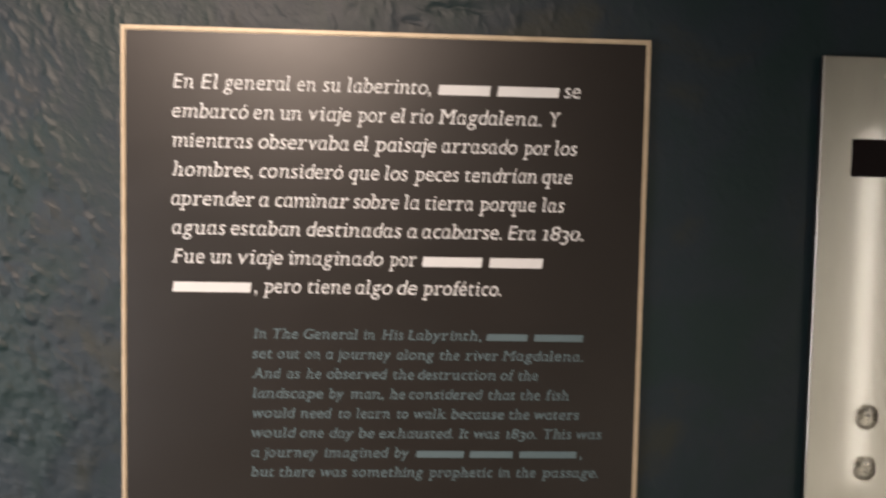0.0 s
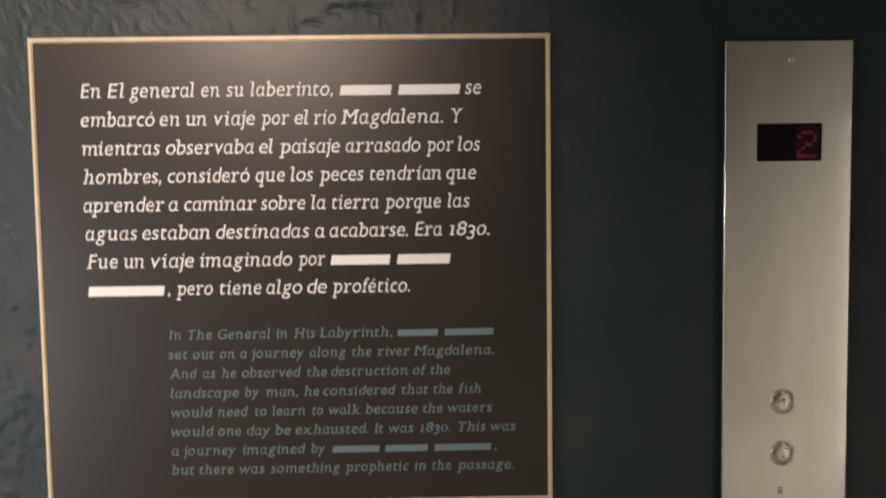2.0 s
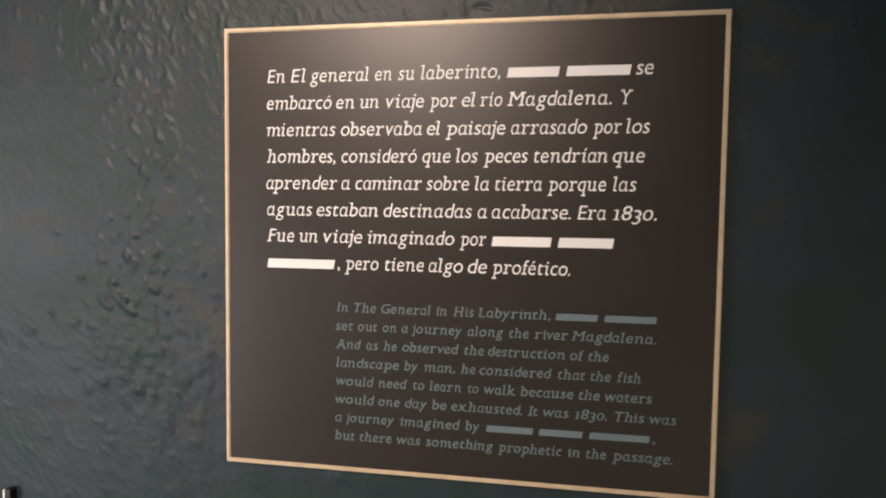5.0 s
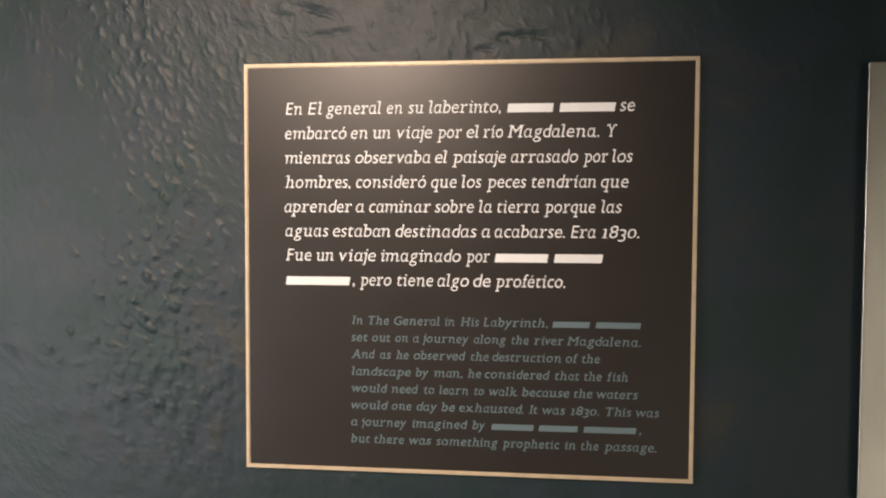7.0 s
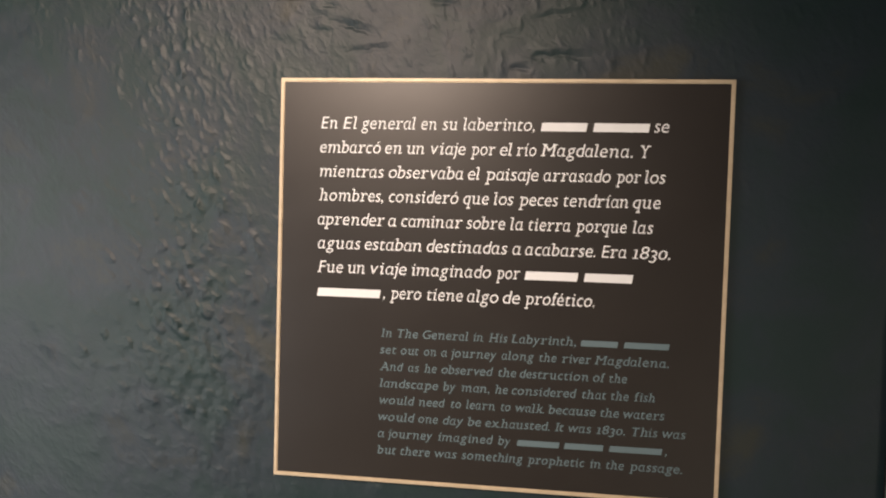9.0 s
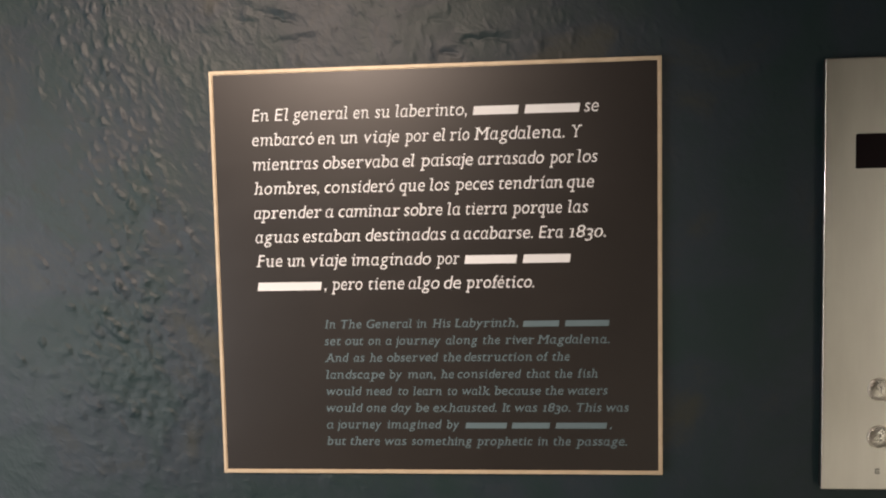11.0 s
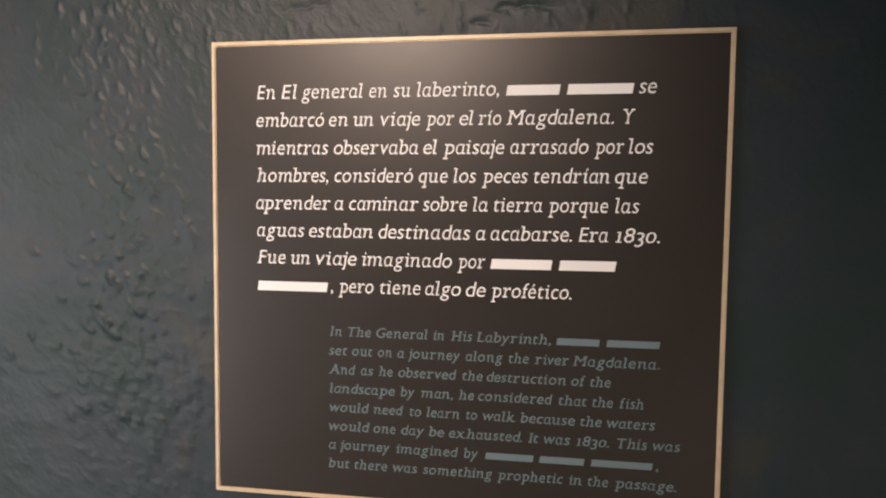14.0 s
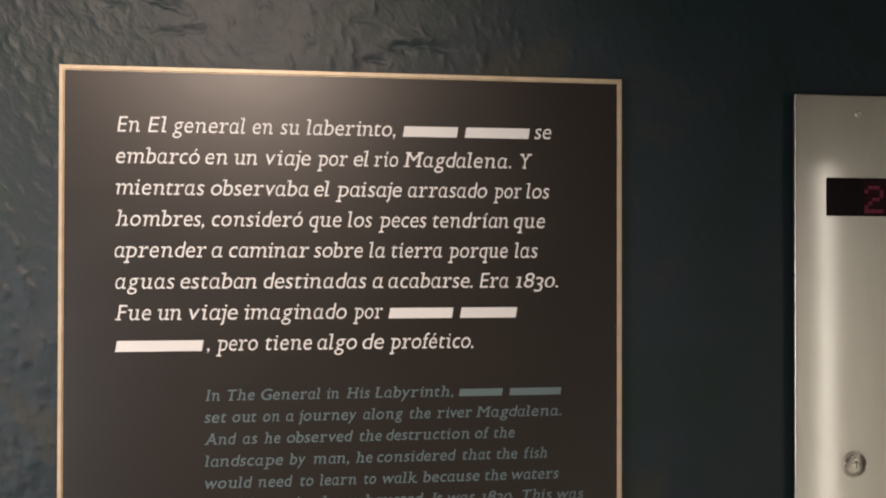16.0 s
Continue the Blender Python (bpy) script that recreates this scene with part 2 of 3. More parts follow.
def trowelled_wall(x0, x1, z0, z1, depth):
    """A thick wall of plaster: gentle waves, dabs thick on one side of the panel, torn ledges over it, nearly flat by the lift."""
    rng = random.Random(11)
    fine = 0.0018
    xs = np.array([x0, -2.0, -1.4] + [-0.84 + fine * i for i in range(int(1.68 / fine))] + [1.4, 2.0, x1])
    zs = np.array([z0, 0.35] + [0.86 + fine * i for i in range(int(0.96 / fine))] + [2.3, z1])
    n, m = len(xs), len(zs)
    h = np.zeros((m, n))

    def waves(scale, seed, step):
        """Smooth noise over the fine part of the face, worked out at every few points and filled in between."""
        cols, lines = list(range(3, n - 3, step)) + [n - 4], list(range(2, m - 2, step)) + [m - 3]
        coarse = np.array([[noise.noise((xs[i] * scale, seed, zs[j] * scale * 1.2)) for i in cols] for j in lines])
        wide = np.array([np.interp(np.arange(n), cols, line) for line in coarse])
        return np.array([np.interp(np.arange(m), lines, wide[:, i]) for i in range(n)]).T

    h += 0.0011 * waves(11, 0.3, 4) + 0.0006 * waves(27, 4.1, 4)
    gx, gz = np.meshgrid(xs, zs)
    uneven = gx + 0.0034 * waves(85, 1.7, 2) + 0.0013 * waves(240, 2.9, 1), gz + 0.0034 * waves(85, 7.3, 2) + 0.0013 * waves(240, 8.8, 1)
    h *= 1.0 - 0.45 * np.clip((xs + 0.25) / 0.6, 0, 1)[None, :]
    # dabs, thickest in a band beside the panel and turning flatter lower down
    for _ in range(12000):
        x, z = rng.uniform(-0.84, 0.84), rng.uniform(0.86, 1.82)
        band = math.exp(-((x + 0.43 + 0.05 * (z - 1.3)) / 0.085) ** 2) * (1 if z > 1.1 else max(0, (z - 0.98) / 0.12))
        aside = 0.45 if x < -0.26 else (0.40 if z > 1.58 and x < 0.2 else 0.12)
        if z < 1.16 and x < -0.26:
            aside *= 0.5
        if rng.random() > max(band, aside):
            continue
        low = min(1.0, max(0.0, (1.62 - z) / 0.5))
        turn = -74 + 40 * low + rng.gauss(0, 13)
        size = rng.uniform(0.5, 1.0) ** 2
        tall = (0.0004 + 0.0013 * size * rng.random()) * (0.48 + 0.52 * band if x < -0.26 else 0.48)
        stroke(h, xs, zs, uneven, x, z, turn, 0.0030 + 0.0075 * size, 0.0017 + 0.0017 * size, tall, rng.uniform(0.0, 0.4) - 1.6 * low)
    # thin bright-edged flicks low in the band
    for _ in range(420):
        x, z = rng.gauss(-0.45, 0.075), rng.uniform(1.01, 1.42)
        if x < -0.31 and rng.random() < (0.35 if z < 1.1 else 1):
            size = rng.uniform(0.4, 1.0)
            stroke(h, xs, zs, uneven, x, z, rng.gauss(-32, 13), 0.003 + 0.005 * size, 0.0017 + 0.0006 * size, (0.0006 + 0.0005 * rng.random()) * size, -2.6)
    # hard nubs of plaster
    for x, z, turn, long in NUBS:
        stroke(h, xs, zs, uneven, x, z, turn, long, 0.0028, 0.0016, -1.8)
        stroke(h, xs, zs, uneven, x + long * 0.6, z - 0.006, turn - 25, long * 0.6, 0.0026, 0.0012, -1.2)
    # torn ledges over the panel
    for _ in range(30):
        x, z = rng.uniform(-0.40, 0.16), rng.uniform(1.592, 1.78)
        turn, long = rng.gauss(-4, 9), rng.uniform(0.010, 0.034)
        stroke(h, xs, zs, uneven, x, z, turn, long, 0.0034, -rng.uniform(0.0005, 0.0015), 0.4)
        stroke(h, xs, zs, uneven, x + 0.004, z + 0.010, turn, long * 1.1, 0.0075, rng.uniform(0.0003, 0.0009), 0.5)
    h[:2], h[-2:], h[:, :3], h[:, -3:] = 0, 0, 0, 0
    verts = [tuple(v) for v in np.stack((gx, -h, gz), -1).reshape(-1, 3).tolist()]
    faces = [(a, a + 1, a + n + 1, a + n) for j in range(m - 1) for a in range(j * n, j * n + n - 1)]
    k, front = len(verts), len(faces)
    verts += [(x0, depth, z0), (x1, depth, z0), (x1, depth, z1), (x0, depth, z1)]
    faces += [(k + 3, k + 2, k + 1, k), tuple(range(n))[::-1] + (k, k + 1), tuple((m - 1) * n + i for i in range(n)) + (k + 2, k + 3),
              tuple(j * n for j in range(m)) + (k + 3, k), tuple(j * n + n - 1 for j in range(m))[::-1] + (k + 1, k + 2)]
    mesh = bpy.data.meshes.new("wall_north")
    mesh.from_pydata(verts, [], faces)
    mesh.polygons.foreach_set("use_smooth", [i < front for i in range(len(faces))])
    mesh.materials.append(WALL)
    return tagged(new("wall_north", mesh), "dark slate-teal painted wall with rough trowelled plaster", "structure", kind="structure")


# the larger nubs beside the panel: x, z, turn, half length
NUBS = [(-0.475, 1.410, -55, 0.008), (-0.450, 1.427, -40, 0.006), (-0.561, 1.324, -35, 0.011), (-0.409, 1.294, -50, 0.007), (-0.443, 1.284, -25, 0.011), (-0.654, 1.185, -5, 0.010),
        (-0.599, 1.186, -40, 0.009), (-0.450, 1.218, -15, 0.012), (-0.567, 1.210, 30, 0.006), (-0.462, 1.236, -20, 0.014)]
trowelled_wall(-2.8, 2.8, 0, 2.8, 0.18)
setting("wall_west", (-2.98, -3.4, 0), (-2.8, 0.18, 2.8), PALE, "plain warm grey painted wall")
setting("wall_east", (2.8, -3.4, 0), (2.98, 0.18, 2.8), PALE, "plain warm grey painted wall")
setting("wall_south", (-2.8, -3.58, 0), (2.8, -3.4, 2.8), PALE, "plain warm grey painted wall")
setting("floor", (-2.98, -3.58, -0.12), (2.98, 0.18, 0), FLOOR, "beige stone floor")
setting("ceiling", (-2.98, -3.58, 2.8), (2.98, 0.18, 2.92), CEILING, "plain grey painted ceiling")


# ---------------------------------------------------------------- lettering
XH, CAP, GAP = 0.458, 0.682, 0.075
GLYPHS = {}
STANDS = {"a": "\u0251", "\u00e1": "\u0251"}
BOTH_FEET = "rpqfkh1"
FLAGS = "ijlmnprubdhk1\u00ed"


def read_glyph(ch, weight):
    """The flat outline of one character of the built-in font: corners and triangles."""
    curve = bpy.data.curves.new("letter", "FONT")
    curve.body, curve.size, curve.offset, curve.resolution_u = STANDS.get(ch, ch), 1.0, weight, 4
    ob = new("letter", curve)
    bpy.context.view_layer.update()
    mesh = bpy.data.meshes.new_from_object(ob.evaluated_get(bpy.context.evaluated_depsgraph_get()))
    verts = [(v.co.x, v.co.y) for v in mesh.vertices]
    faces = [tuple(p.vertices) for p in mesh.polygons]
    count = {}
    for f in faces:
        for a, b in zip(f, f[1:] + f[:1]):
            count[frozenset((a, b))] = count.get(frozenset((a, b)), 0) + 1
    rim = [tuple(e) for e, n in count.items() if n == 1 and len(e) == 2]
    bpy.data.objects.remove(ob)
    bpy.data.curves.remove(curve)
    bpy.data.meshes.remove(mesh)
    return verts, faces, rim


def glyph(ch, weight):
    """One character with slab serifs on its stems, x-height and old-style figures as in the panel's type."""
    if (ch, weight) in GLYPHS:
        return GLYPHS[ch, weight]
    verts, faces, rim = read_glyph(ch, 0.0 if ch in "MN" else weight)
    if ch in STANDS:
        k = XH / max(y for _, y in verts)
        verts = [(x * k * 0.93, y * k) for x, y in verts]
    if ch == "\u00e1":
        n = len(verts)
        verts = verts + [(0.20, 0.51), (0.25, 0.51), (0.36, 0.66), (0.27, 0.66)]
        faces = faces + [(n, n + 1, n + 2, n + 3)]
    upper = ch.isupper()
    feet, heads = [], []
    for a, b in rim:
        (xa, ya), (xb, yb) = verts[a], verts[b]
        if abs(ya - yb) < 0.004 and 0.05 < abs(xa - xb) < 0.17:
            (feet if ya < 0.06 else heads).append((min(xa, xb), max(xa, xb), ya))
    slabs, t = [], 0.07
    if ch in ".,:":
        feet, heads = [], []
    if upper:
        slabs += [(x0 - 0.075, x1 + 0.075, y, y + t) for x0, x1, y in feet if y > -0.1]
        slabs += [(x0 - 0.075, x1 + 0.075, y - t, y) for x0, x1, y in heads if y > 0.5]
    else:
        base = sorted(f for f in feet if -0.08 < f[2])
        for i, (x0, x1, y) in enumerate(base):
            last = i == len(base) - 1
            slabs.append((x0 - (0.075 if ch in BOTH_FEET else 0.0), x1 + (0.095 if last else 0.0), y, y + t))
        slabs += [(x0 - 0.075, x1 + 0.075, y, y + t) for x0, x1, y in feet if y < -0.12 and ch in "pq"]
        if ch in FLAGS and heads:
            x0, x1, y = min(heads)
            slabs.append((x0 - 0.10, x1, y - t, y))
            if ch in "u":
                slabs += [(a0 - 0.06, a1, a2 - t, a2) for a0, a1, a2 in heads]
    flat = len(verts)
    for x0, x1, y0, y1 in slabs:
        n = len(verts)
        quad = [(x0, y0), (x1, y0), (x1, y1), (x0, y1)]
        verts = verts + quad
        faces = faces + [(n, n + 1, n + 2, n + 3)]
    if ch in "10":
        verts = [(x, y * 0.74) for x, y in verts]
    elif ch == "3":
        verts = [(x, y - 0.19) for x, y in verts]
    elif not upper and ch not in "8.,":
        verts = [(x, y * 1.09 if y < XH else XH * 1.09 + (y - XH) * (0.72 - XH * 1.09) / (0.692 - XH)) for x, y in verts]
    GLYPHS[ch, weight] = verts, faces, flat
    return GLYPHS[ch, weight]


def sides(verts, faces):
    """The left and right limit of a glyph in bands of its height."""
    out = {}
    for f in faces:
        for a, b in zip(f, f[1:] + f[:1]):
            for i in range(5):
                t = i / 4
                x, y = (verts[a][k] * (1 - t) + verts[b][k] * t for k in (0, 1))
                for band in (math.floor(y / 0.06) + d for d in (-1, 0, 1)):
                    lo, hi = out.get(band, (9, -9))
                    out[band] = min(lo, x), max(hi, x)
    return out


def text_line(parent, words, drop, cap, material, label, weight=0.006, lean=0.17):
    """A line of lettering. words: (word, start, end) in millimetres from the board's left edge; an empty word is a plain bar."""
    bm = bmesh.new()
    face_y, left, base = BOARD_Y - 0.0005, -0.300, 1.575 - drop / 1000
    for word, start, end in words:
        verts, faces, front, before, start, end = [], [], set(), None, start + 0.5, end - 0.5
        if word:
            for ch in word:
                vs, fs, flat = glyph(ch, weight)
                here, shift = sides(vs, fs), 0.0
                if before:
                    common = set(before) & set(here)
                    shift = max((before[k][1] - here[k][0] for k in common), default=max(v[1] for v in before.values())) + GAP
                    shift = max(shift, max(v[1] for v in before.values()) - min(v[0] for v in here.values()) - 0.10)
                n = len(verts)
                verts += [(x + shift, y) for x, y in vs]
                front |= set(range(n + flat, n + len(vs)))
                faces += [tuple(i + n for i in f) for f in fs]
                before = {k: (a + shift, b + shift) for k, (a, b) in here.items()}
        else:
            w = (end - start) / 1000 / cap * CAP
            verts, faces = [(0, 0), (w, 0), (w, 0.48), (0, 0.48)], [(0, 1, 2, 3)]
        verts = [(x + lean * y, y) for x, y in verts]
        lo, hi = min(x for x, _ in verts), max(x for x, _ in verts)
        k = (end - start) / 1000 / (hi - lo)
        made = [bm.verts.new((left + start / 1000 + (x - lo) * k, face_y - (0.00012 + 0.00002 * (i // 4 % 5) if i in front else 0), base + y * cap / CAP)) for i, (x, y) in enumerate(verts)]
        for f in faces:
            if len({made[i] for i in f}) == len(f):
                try:
                    bm.faces.new([made[i] for i in f])
                except ValueError:
                    pass
    bmesh.ops.recalc_face_normals(bm, faces=bm.faces)
    part("text_line", bm, material, parent, label)


# ---------------------------------------------------------------- the text panel
BOARD_X0, BOARD_X1, BOARD_Z0, BOARD_Z1, BOARD_Y = -0.3015, 0.3015, 1.0220, 1.5770, -0.010
panel = new("text_panel")
panel.matrix_basis = pose(0, 0, BOARD_Z0)
bpy.context.view_layer.update()
tagged(panel, "square brown-black text panel with thin gold edging on dark wall", "wall panel")
part("board", box((BOARD_X0 + 0.005, BOARD_Y, BOARD_Z0 + 0.005), (BOARD_X1 - 0.005, 0, BOARD_Z1 - 0.005)), BOARD, panel, "brown-black satin board")
STRIP = 0.0054


def strip(a, b, inner_a, inner_b):
    """One mitred edging strip between two outer and two inner corners (x, z)."""
    bm = bmesh.new()
    front, back = BOARD_Y - 0.0018, 0.0
    ring = [a, b, inner_b, inner_a]
    f = [bm.verts.new((x, front, z)) for x, z in ring]
    k = [bm.verts.new((x, back, z)) for x, z in ring]
    bm.faces.new(f)
    bm.faces.new(k[::-1])
    for i in range(4):
        j = (i + 1) % 4
        bm.faces.new((f[i], k[i], k[j], f[j]))
    bmesh.ops.recalc_face_normals(bm, faces=bm.faces)
    bmesh.ops.bevel(bm, geom=[e for e in bm.edges if all(abs(v.co.y - front) < 1e-6 for v in e.verts)], offset=0.0012, segments=2, affect="EDGES")
    part("edging_strip", bm, EDGE, panel, "pale gold edging strip")


outer = [(BOARD_X0, BOARD_Z0), (BOARD_X1, BOARD_Z0), (BOARD_X1, BOARD_Z1), (BOARD_X0, BOARD_Z1)]
inner = [(BOARD_X0 + STRIP, BOARD_Z0 + STRIP), (BOARD_X1 - STRIP, BOARD_Z0 + STRIP), (BOARD_X1 - STRIP, BOARD_Z1 - STRIP), (BOARD_X0 + STRIP, BOARD_Z1 - STRIP)]
for i in range(4):
    j = (i + 1) % 4
    strip(outer[i], outer[j], inner[i], inner[j])

# names of people stand as plain bars
text_line(panel, [("En", 56, 80), ("El", 87, 107), ("general", 112, 188), ("en", 195, 217), ("su", 224, 245), ("laberinto,", 252, 348), ("", 355, 417), ("", 423, 497), ("se", 501, 521)],
          66.9, 0.0163, CREAM, "cream italic slab-serif lettering", -0.003)
text_line(panel, [("embarcó", 55, 141), ("en", 146, 170), ("un", 176, 201), ("viaje", 209, 257), ("por", 263, 297), ("el", 302, 319), ("río", 324, 351), ("Magdalena.", 356, 476), ("Y", 485, 499)],
          99.9, 0.0163, CREAM, "cream italic slab-serif lettering", -0.003)
text_line(panel, [("mientras", 55, 146), ("observaba", 152, 255), ("el", 260, 277), ("paisaje", 283, 355), ("arrasado", 361, 449), ("por", 455, 488), ("los", 492, 519)],
          132.9, 0.0163, CREAM, "cream italic slab-serif lettering", -0.003)
text_line(panel, [("hombres,", 55, 146), ("consideró", 153, 249), ("que", 255, 290), ("los", 296, 323), ("peces", 329, 382), ("tendrían", 388, 473), ("que", 478, 514)],
          165.8, 0.0163, CREAM, "cream italic slab-serif lettering", -0.003)
text_line(panel, [("aprender", 54, 149), ("a", 153, 165), ("caminar", 171, 256), ("sobre", 260, 313), ("la", 319, 337), ("tierra", 343, 399), ("porque", 405, 472), ("las", 479, 506)],
          198.8, 0.0163, CREAM, "cream italic slab-serif lettering", -0.003)
text_line(panel, [("aguas", 55, 116), ("estaban", 121, 201), ("destinadas", 207, 317), ("a", 323, 335), ("acabarse.", 340, 433), ("Era", 440, 473), ("1830.", 480, 529)],
          231.8, 0.0163, CREAM, "cream italic slab-serif lettering", -0.003)
text_line(panel, [("Fue", 55, 92), ("un", 98, 123), ("viaje", 130, 181), ("imaginado", 187, 296), ("por", 302, 335), ("", 340, 412), ("", 418, 483)],
          264.8, 0.0163, CREAM, "cream italic slab-serif lettering", -0.003)
text_line(panel, [("", 55, 146), (",", 148, 152), ("pero", 158, 202), ("tiene", 209, 259), ("algo", 264, 307), ("de", 312, 336), ("profético.", 341, 434)],
          297.8, 0.0163, CREAM, "cream italic slab-serif lettering", -0.003)
text_line(panel, [("In", 147, 163), ("The", 170, 199), ("General", 205, 268), ("in", 274, 288), ("His", 295, 321), ("Labyrinth,", 326, 412), ("", 417, 467), ("", 473, 533)],
          350.6, 0.0114, SLATE, "dim slate-grey italic slab-serif lettering", 0.004)
text_line(panel, [("set", 146, 170), ("out", 175, 201), ("on", 207, 225), ("a", 231, 240), ("journey", 244, 307), ("along", 313, 357), ("the", 363, 387), ("river", 393, 433), ("Magdalena.", 436, 533)],
          373.8, 0.0114, SLATE, "dim slate-grey italic slab-serif lettering", 0.004)
text_line(panel, [("And", 146, 180), ("as", 186, 202), ("he", 208, 226), ("observed", 232, 303), ("the", 309, 334), ("destruction", 338, 430), ("of", 435, 452), ("the", 456, 480)],
          397.0, 0.0114, SLATE, "dim slate-grey italic slab-serif lettering", 0.004)
text_line(panel, [("landscape", 147, 229), ("by", 235, 253), ("man,", 260, 299), ("he", 305, 324), ("considered", 328, 415), ("that", 421, 454), ("the", 459, 483), ("fish", 489, 517)],
          420.3, 0.0114, SLATE, "dim slate-grey italic slab-serif lettering", 0.004)
text_line(panel, [("would", 147, 197), ("need", 202, 239), ("to", 246, 261), ("learn", 267, 307), ("to", 314, 328), ("walk", 334, 373), ("because", 378, 441), ("the", 446, 471), ("waters", 476, 530)],
          443.5, 0.0114, SLATE, "dim slate-grey italic slab-serif lettering", 0.004)
text_line(panel, [("would", 146, 198), ("one", 202, 230), ("day", 236, 265), ("be", 270, 289), ("exhausted.", 294, 381), ("It", 387, 400), ("was", 405, 436), ("1830.", 442, 480), ("This", 488, 522), ("was", 527, 558)],
          466.7, 0.0114, SLATE, "dim slate-grey italic slab-serif lettering", 0.004)
text_line(panel, [("a", 146, 156), ("journey", 160, 223), ("imagined", 230, 306), ("by", 312, 330), ("", 337, 395), ("", 400, 453), ("", 459, 529), (",", 531, 535)],
          489.9, 0.0114, SLATE, "dim slate-grey italic slab-serif lettering", 0.004)
text_line(panel, [("but", 146, 173), ("there", 178, 220), ("was", 226, 257), ("something", 263, 347), ("prophetic", 352, 429), ("in", 435, 450), ("the", 456, 480), ("passage.", 486, 555)],
          513.1, 0.0114, SLATE, "dim slate-grey italic slab-serif lettering", 0.004)

# ---------------------------------------------------------------- the lift call plate
PX0, PX1, PZ0, PZ1, PY = 0.5065, 0.6580, 1.0035, 1.5660, -0.012
station = new("lift_call_plate")
station.matrix_basis = pose(0.582, 0, PZ0)
bpy.context.view_layer.update()
tagged(station, "tall brushed stainless steel lift call plate with two buttons", "call panel")
DX0, DX1, DZ0, DZ1 = 0.5445, 0.6220, 1.4250, 1.4695


def face_plate():
    """A folded sheet with rounded long edges, open at the display."""
    bm = bmesh.new()
    hole = rounded(DX0, DX1, DZ0, DZ1, 0.0018, 3)
    rim = rounded(PX0 + 0.0018, PX1 - 0.0018, PZ0 + 0.0018, PZ1 - 0.0018, 0.0012, 3)
    outs = [bm.verts.new((x, PY, z)) for x, z in rim]
    ins = [bm.verts.new((x, PY, z)) for x, z in hole]
    edges = [bm.edges.new((r[i], r[(i + 1) % len(r)])) for r in (outs, ins) for i in range(len(r))]
    bmesh.ops.triangle_fill(bm, edges=edges, use_beauty=True, use_dissolve=False)
    prev = outs
    for k in range(1, 6):
        a = radians(90 * k / 5)
        grow, sink = 0.0018 * math.sin(a), 0.0018 * (1 - math.cos(a))
        if k == 5:
            sink = 0.0018
        cx, cz = (PX0 + PX1) / 2, (PZ0 + PZ1) / 2
        ring = [bm.verts.new((v.co.x + math.copysign(grow, v.co.x - cx), PY + sink, v.co.z + math.copysign(grow, v.co.z - cz))) for v in outs]
        for i in range(len(ring)):
            j = (i + 1) % len(ring)
            bm.faces.new((prev[i], prev[j], ring[j], ring[i]))
        prev = ring
    back = [bm.verts.new((v.co.x, PY + 0.0034, v.co.z)) for v in prev]
    deep = [bm.verts.new((v.co.x, PY + 0.0032, v.co.z)) for v in ins]
    for i in range(len(prev)):
        j = (i + 1) % len(prev)
        bm.faces.new((prev[i], prev[j], back[j], back[i]))
    for i in range(len(ins)):
        j = (i + 1) % len(ins)
        bm.faces.new((ins[i], ins[j], deep[j], deep[i]))
    bmesh.ops.recalc_face_normals(bm, faces=bm.faces)
    return bm


plate = part("face_plate", face_plate(), STEEL, station, "brushed stainless steel sheet with folded edges")
# black box added in place of the plate's side, which lies in shade
part("back_box", box((PX0 + 0.0022, PY + 0.0036, PZ0 + 0.0022), (PX1 - 0.0022, 0.001, PZ1 - 0.0022)), BLACK, station, "dark metal box behind the sheet")
display = part("display_window", box((DX0 - 0.002, PY + 0.0012, DZ0 - 0.002), (DX1 + 0.002, PY + 0.0042, DZ1 + 0.002)), SMOKED, station, "smoked dark red display window")


def dots():
    """The lit figure 2 as a five by seven dot matrix."""
    bm = bmesh.new()
    for row, bits in enumerate(("01110", "10001", "00001", "00110", "01000", "10000", "11111")):
        for col, bit in enumerate(bits):
            if bit == "1":
                x, z = 0.5950 + col * 0.0047, 1.4585 - row * 0.0046
                box((x - 0.0021, PY + 0.0006, z - 0.0021), (x + 0.0021, PY + 0.0011, z + 0.0021), 0, 1, bm)
    return bm


part("dot_matrix", box((0.5915, PY + 0.0010, DZ0 + 0.0015), (DX1 - 0.0020, PY + 0.0014, DZ1 - 0.0030)), MATRIX, display, "dark red dot-matrix block")
part("lit_figure", dots(), LED, display, "dim red dot-matrix figure 2")


def dome(r):
    """How far the button's cap stands out at this radius."""
    return 0.0010 + 0.0021 * (1 - (r / 0.0134) ** 2)


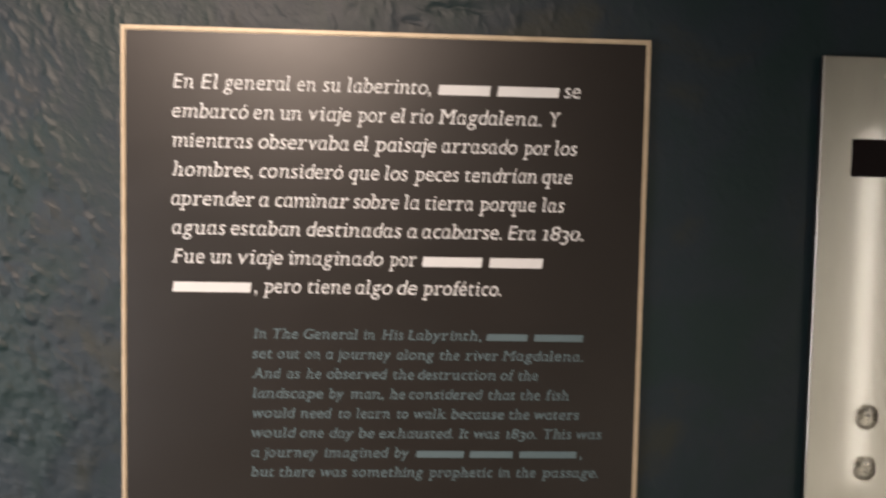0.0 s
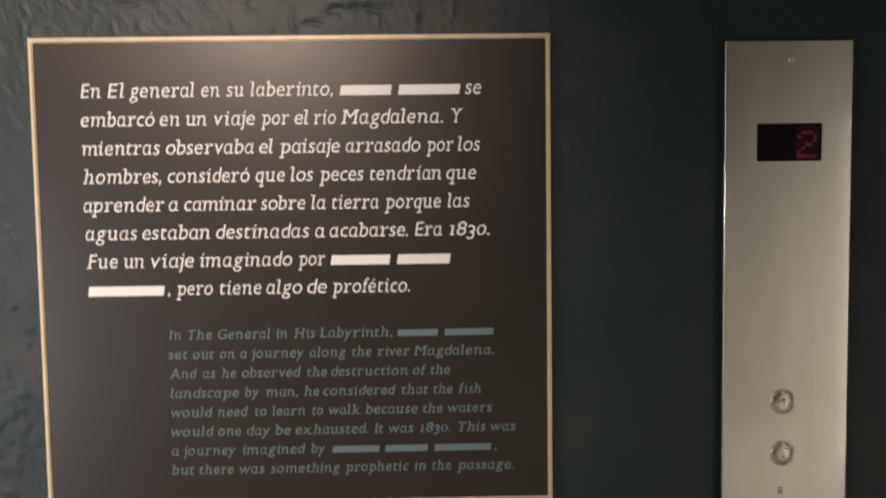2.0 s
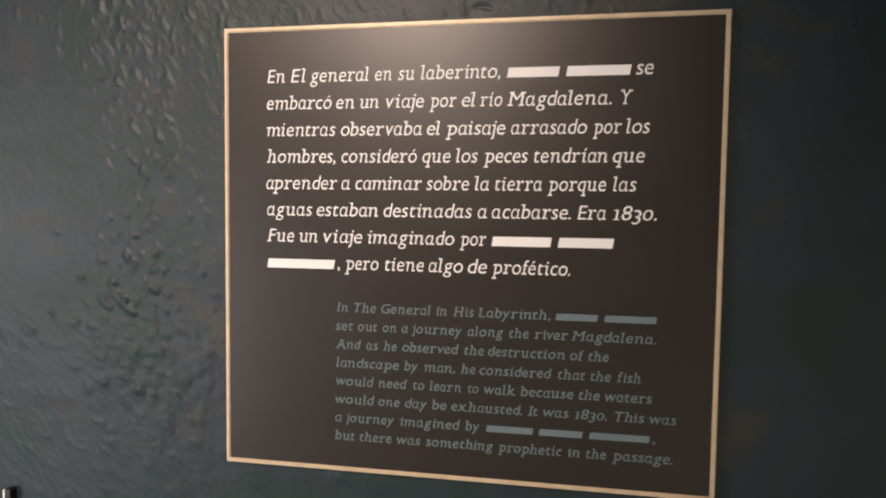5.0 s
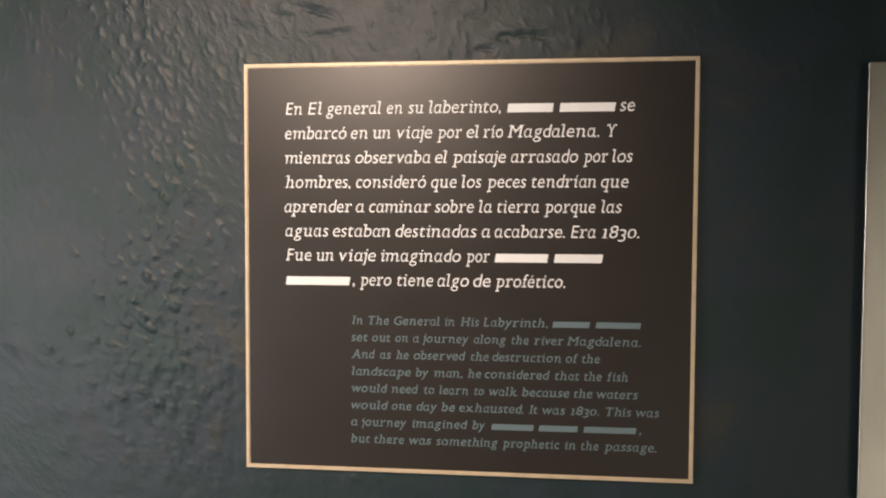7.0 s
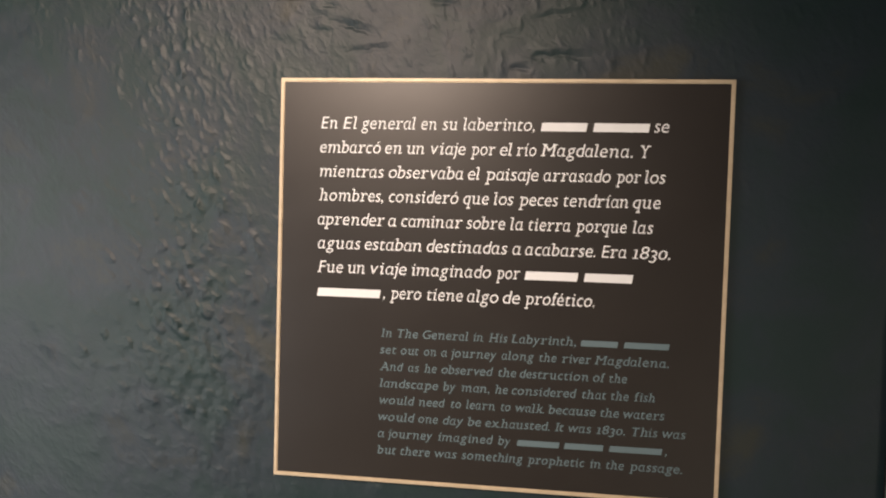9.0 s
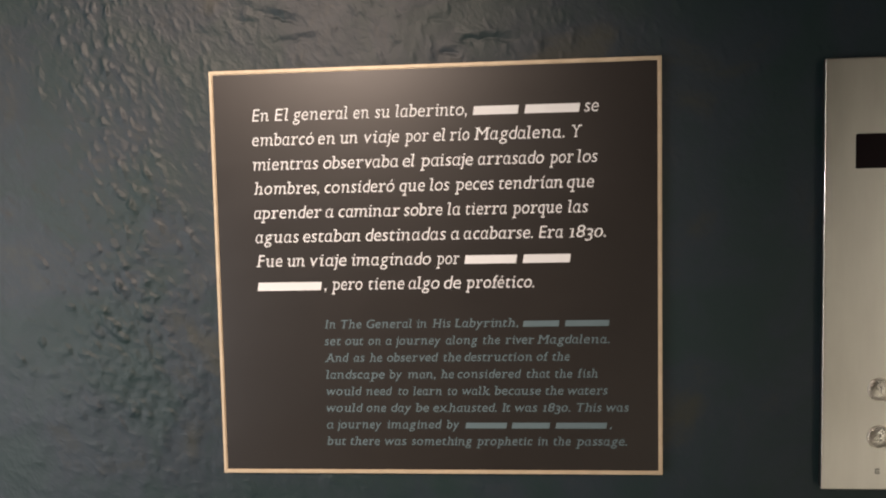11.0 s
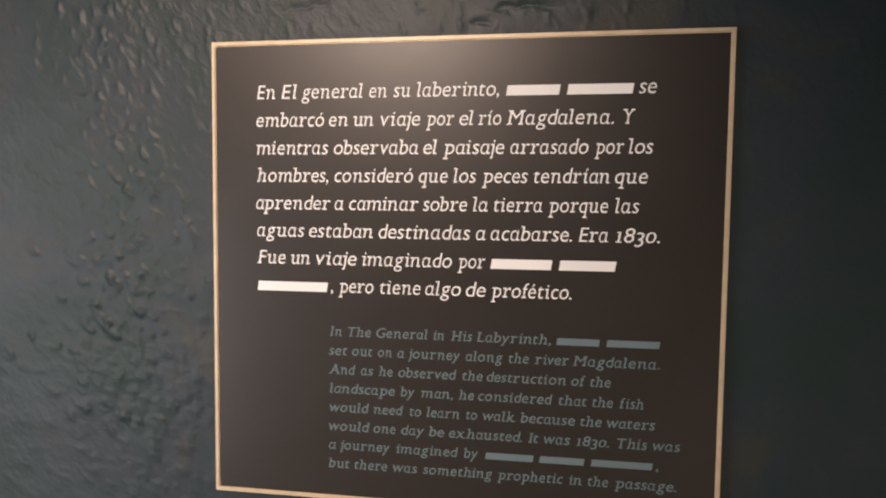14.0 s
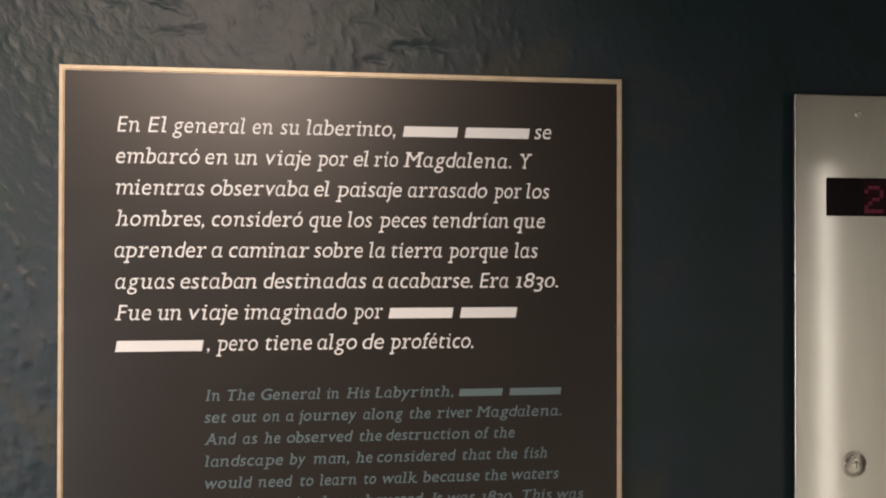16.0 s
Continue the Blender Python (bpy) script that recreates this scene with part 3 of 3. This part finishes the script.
def button(z, up):
    x = 0.5790
    bezel = part("button", lathe([(0.0156, 0.0), (0.0155, 0.0005), (0.0152, 0.0008), (0.0141, 0.0010), (0.0138, 0.0009), (0.0135, 0.0004)], (x, PY, z)), BRIGHT, station, "round domed polished steel push button", True)
    part("button_cap", lathe([(0.0134, -0.0004), (0.0134, 0.0006)] + [(r, dome(r)) for r in (0.0130, 0.0122, 0.0110, 0.0095, 0.0078, 0.0060, 0.0040, 0.0020)] + [(0.0, dome(0))], (x, PY, z)), TURNED, bezel, "turned steel cap", True)
    bm = bmesh.new()
    s = 1 if up else -1
    for ax, az, bx, bz in ((0, -4.8, 0, 4.8), (0, 4.8, -2.6, 1.4), (0, 4.8, 2.6, 1.4)):
        a, b = Vector((ax, az * s)) / 1000, Vector((bx, bz * s)) / 1000
        d = (b - a).normalized()
        n = Vector((-d.y, d.x)) * 0.00042
        last = None
        for i in range(9):
            p = a.lerp(b, i / 8)
            pair = [bm.verts.new((x + q.x, PY - dome(q.length) - 0.00012, z + q.y)) for q in (p - n, p + n)]
            if last:
                bm.faces.new((last[0], last[1], pair[1], pair[0]))
            last = pair
    part("arrow", bm, INK, bezel, "engraved dark arrow")


button(1.1375, True)
button(1.0745, False)
part("screw", lathe([(0.0042, 0.0), (0.0041, 0.0006), (0.0032, 0.0014), (0.0016, 0.0017), (0.0013, 0.0006), (0, 0.0006)], (0.5845, PY, 1.5430), 24), BRIGHT, station, "small polished steel screw", True)
mark = box((0.5745, PY - 0.0002, 1.0310), (0.5805, PY + 0.0005, 1.0324))
box((0.5745, PY - 0.0002, 1.0250), (0.5760, PY + 0.0005, 1.0300), 0, 1, mark)
box((0.5770, PY - 0.0002, 1.0276), (0.5805, PY + 0.0005, 1.0290), 0, 1, mark)
box((0.5770, PY - 0.0002, 1.0250), (0.5805, PY + 0.0005, 1.0263), 0, 1, mark)
part("maker_mark", mark, INK, station, "tiny dark printed mark")
part("edge_screw", lathe([(0.0024, 0.0), (0.0024, 0.0006), (0.0, 0.0008)], (PX0 + 0.0004, PY + 0.0022, 1.3575), 16), INK, station, "small dark screw in the plate's edge", True)


# ---------------------------------------------------------------- the slim upright beside the panel
upright = new("slim_post")
upright.matrix_basis = pose(-0.633, -0.006, 0)
bpy.context.view_layer.update()
tagged(upright, "slim black metal post with pale edge standing against wall", "post")
part("post", box((-0.6380, -0.012, 0), (-0.6285, -0.001, 0.955), 0.001), BLACK, upright)
part("pale_edge", box((-0.6425, -0.010, 0), (-0.6382, -0.001, 0.953), 0.0006), STEEL, upright, "pale metal edge strip")
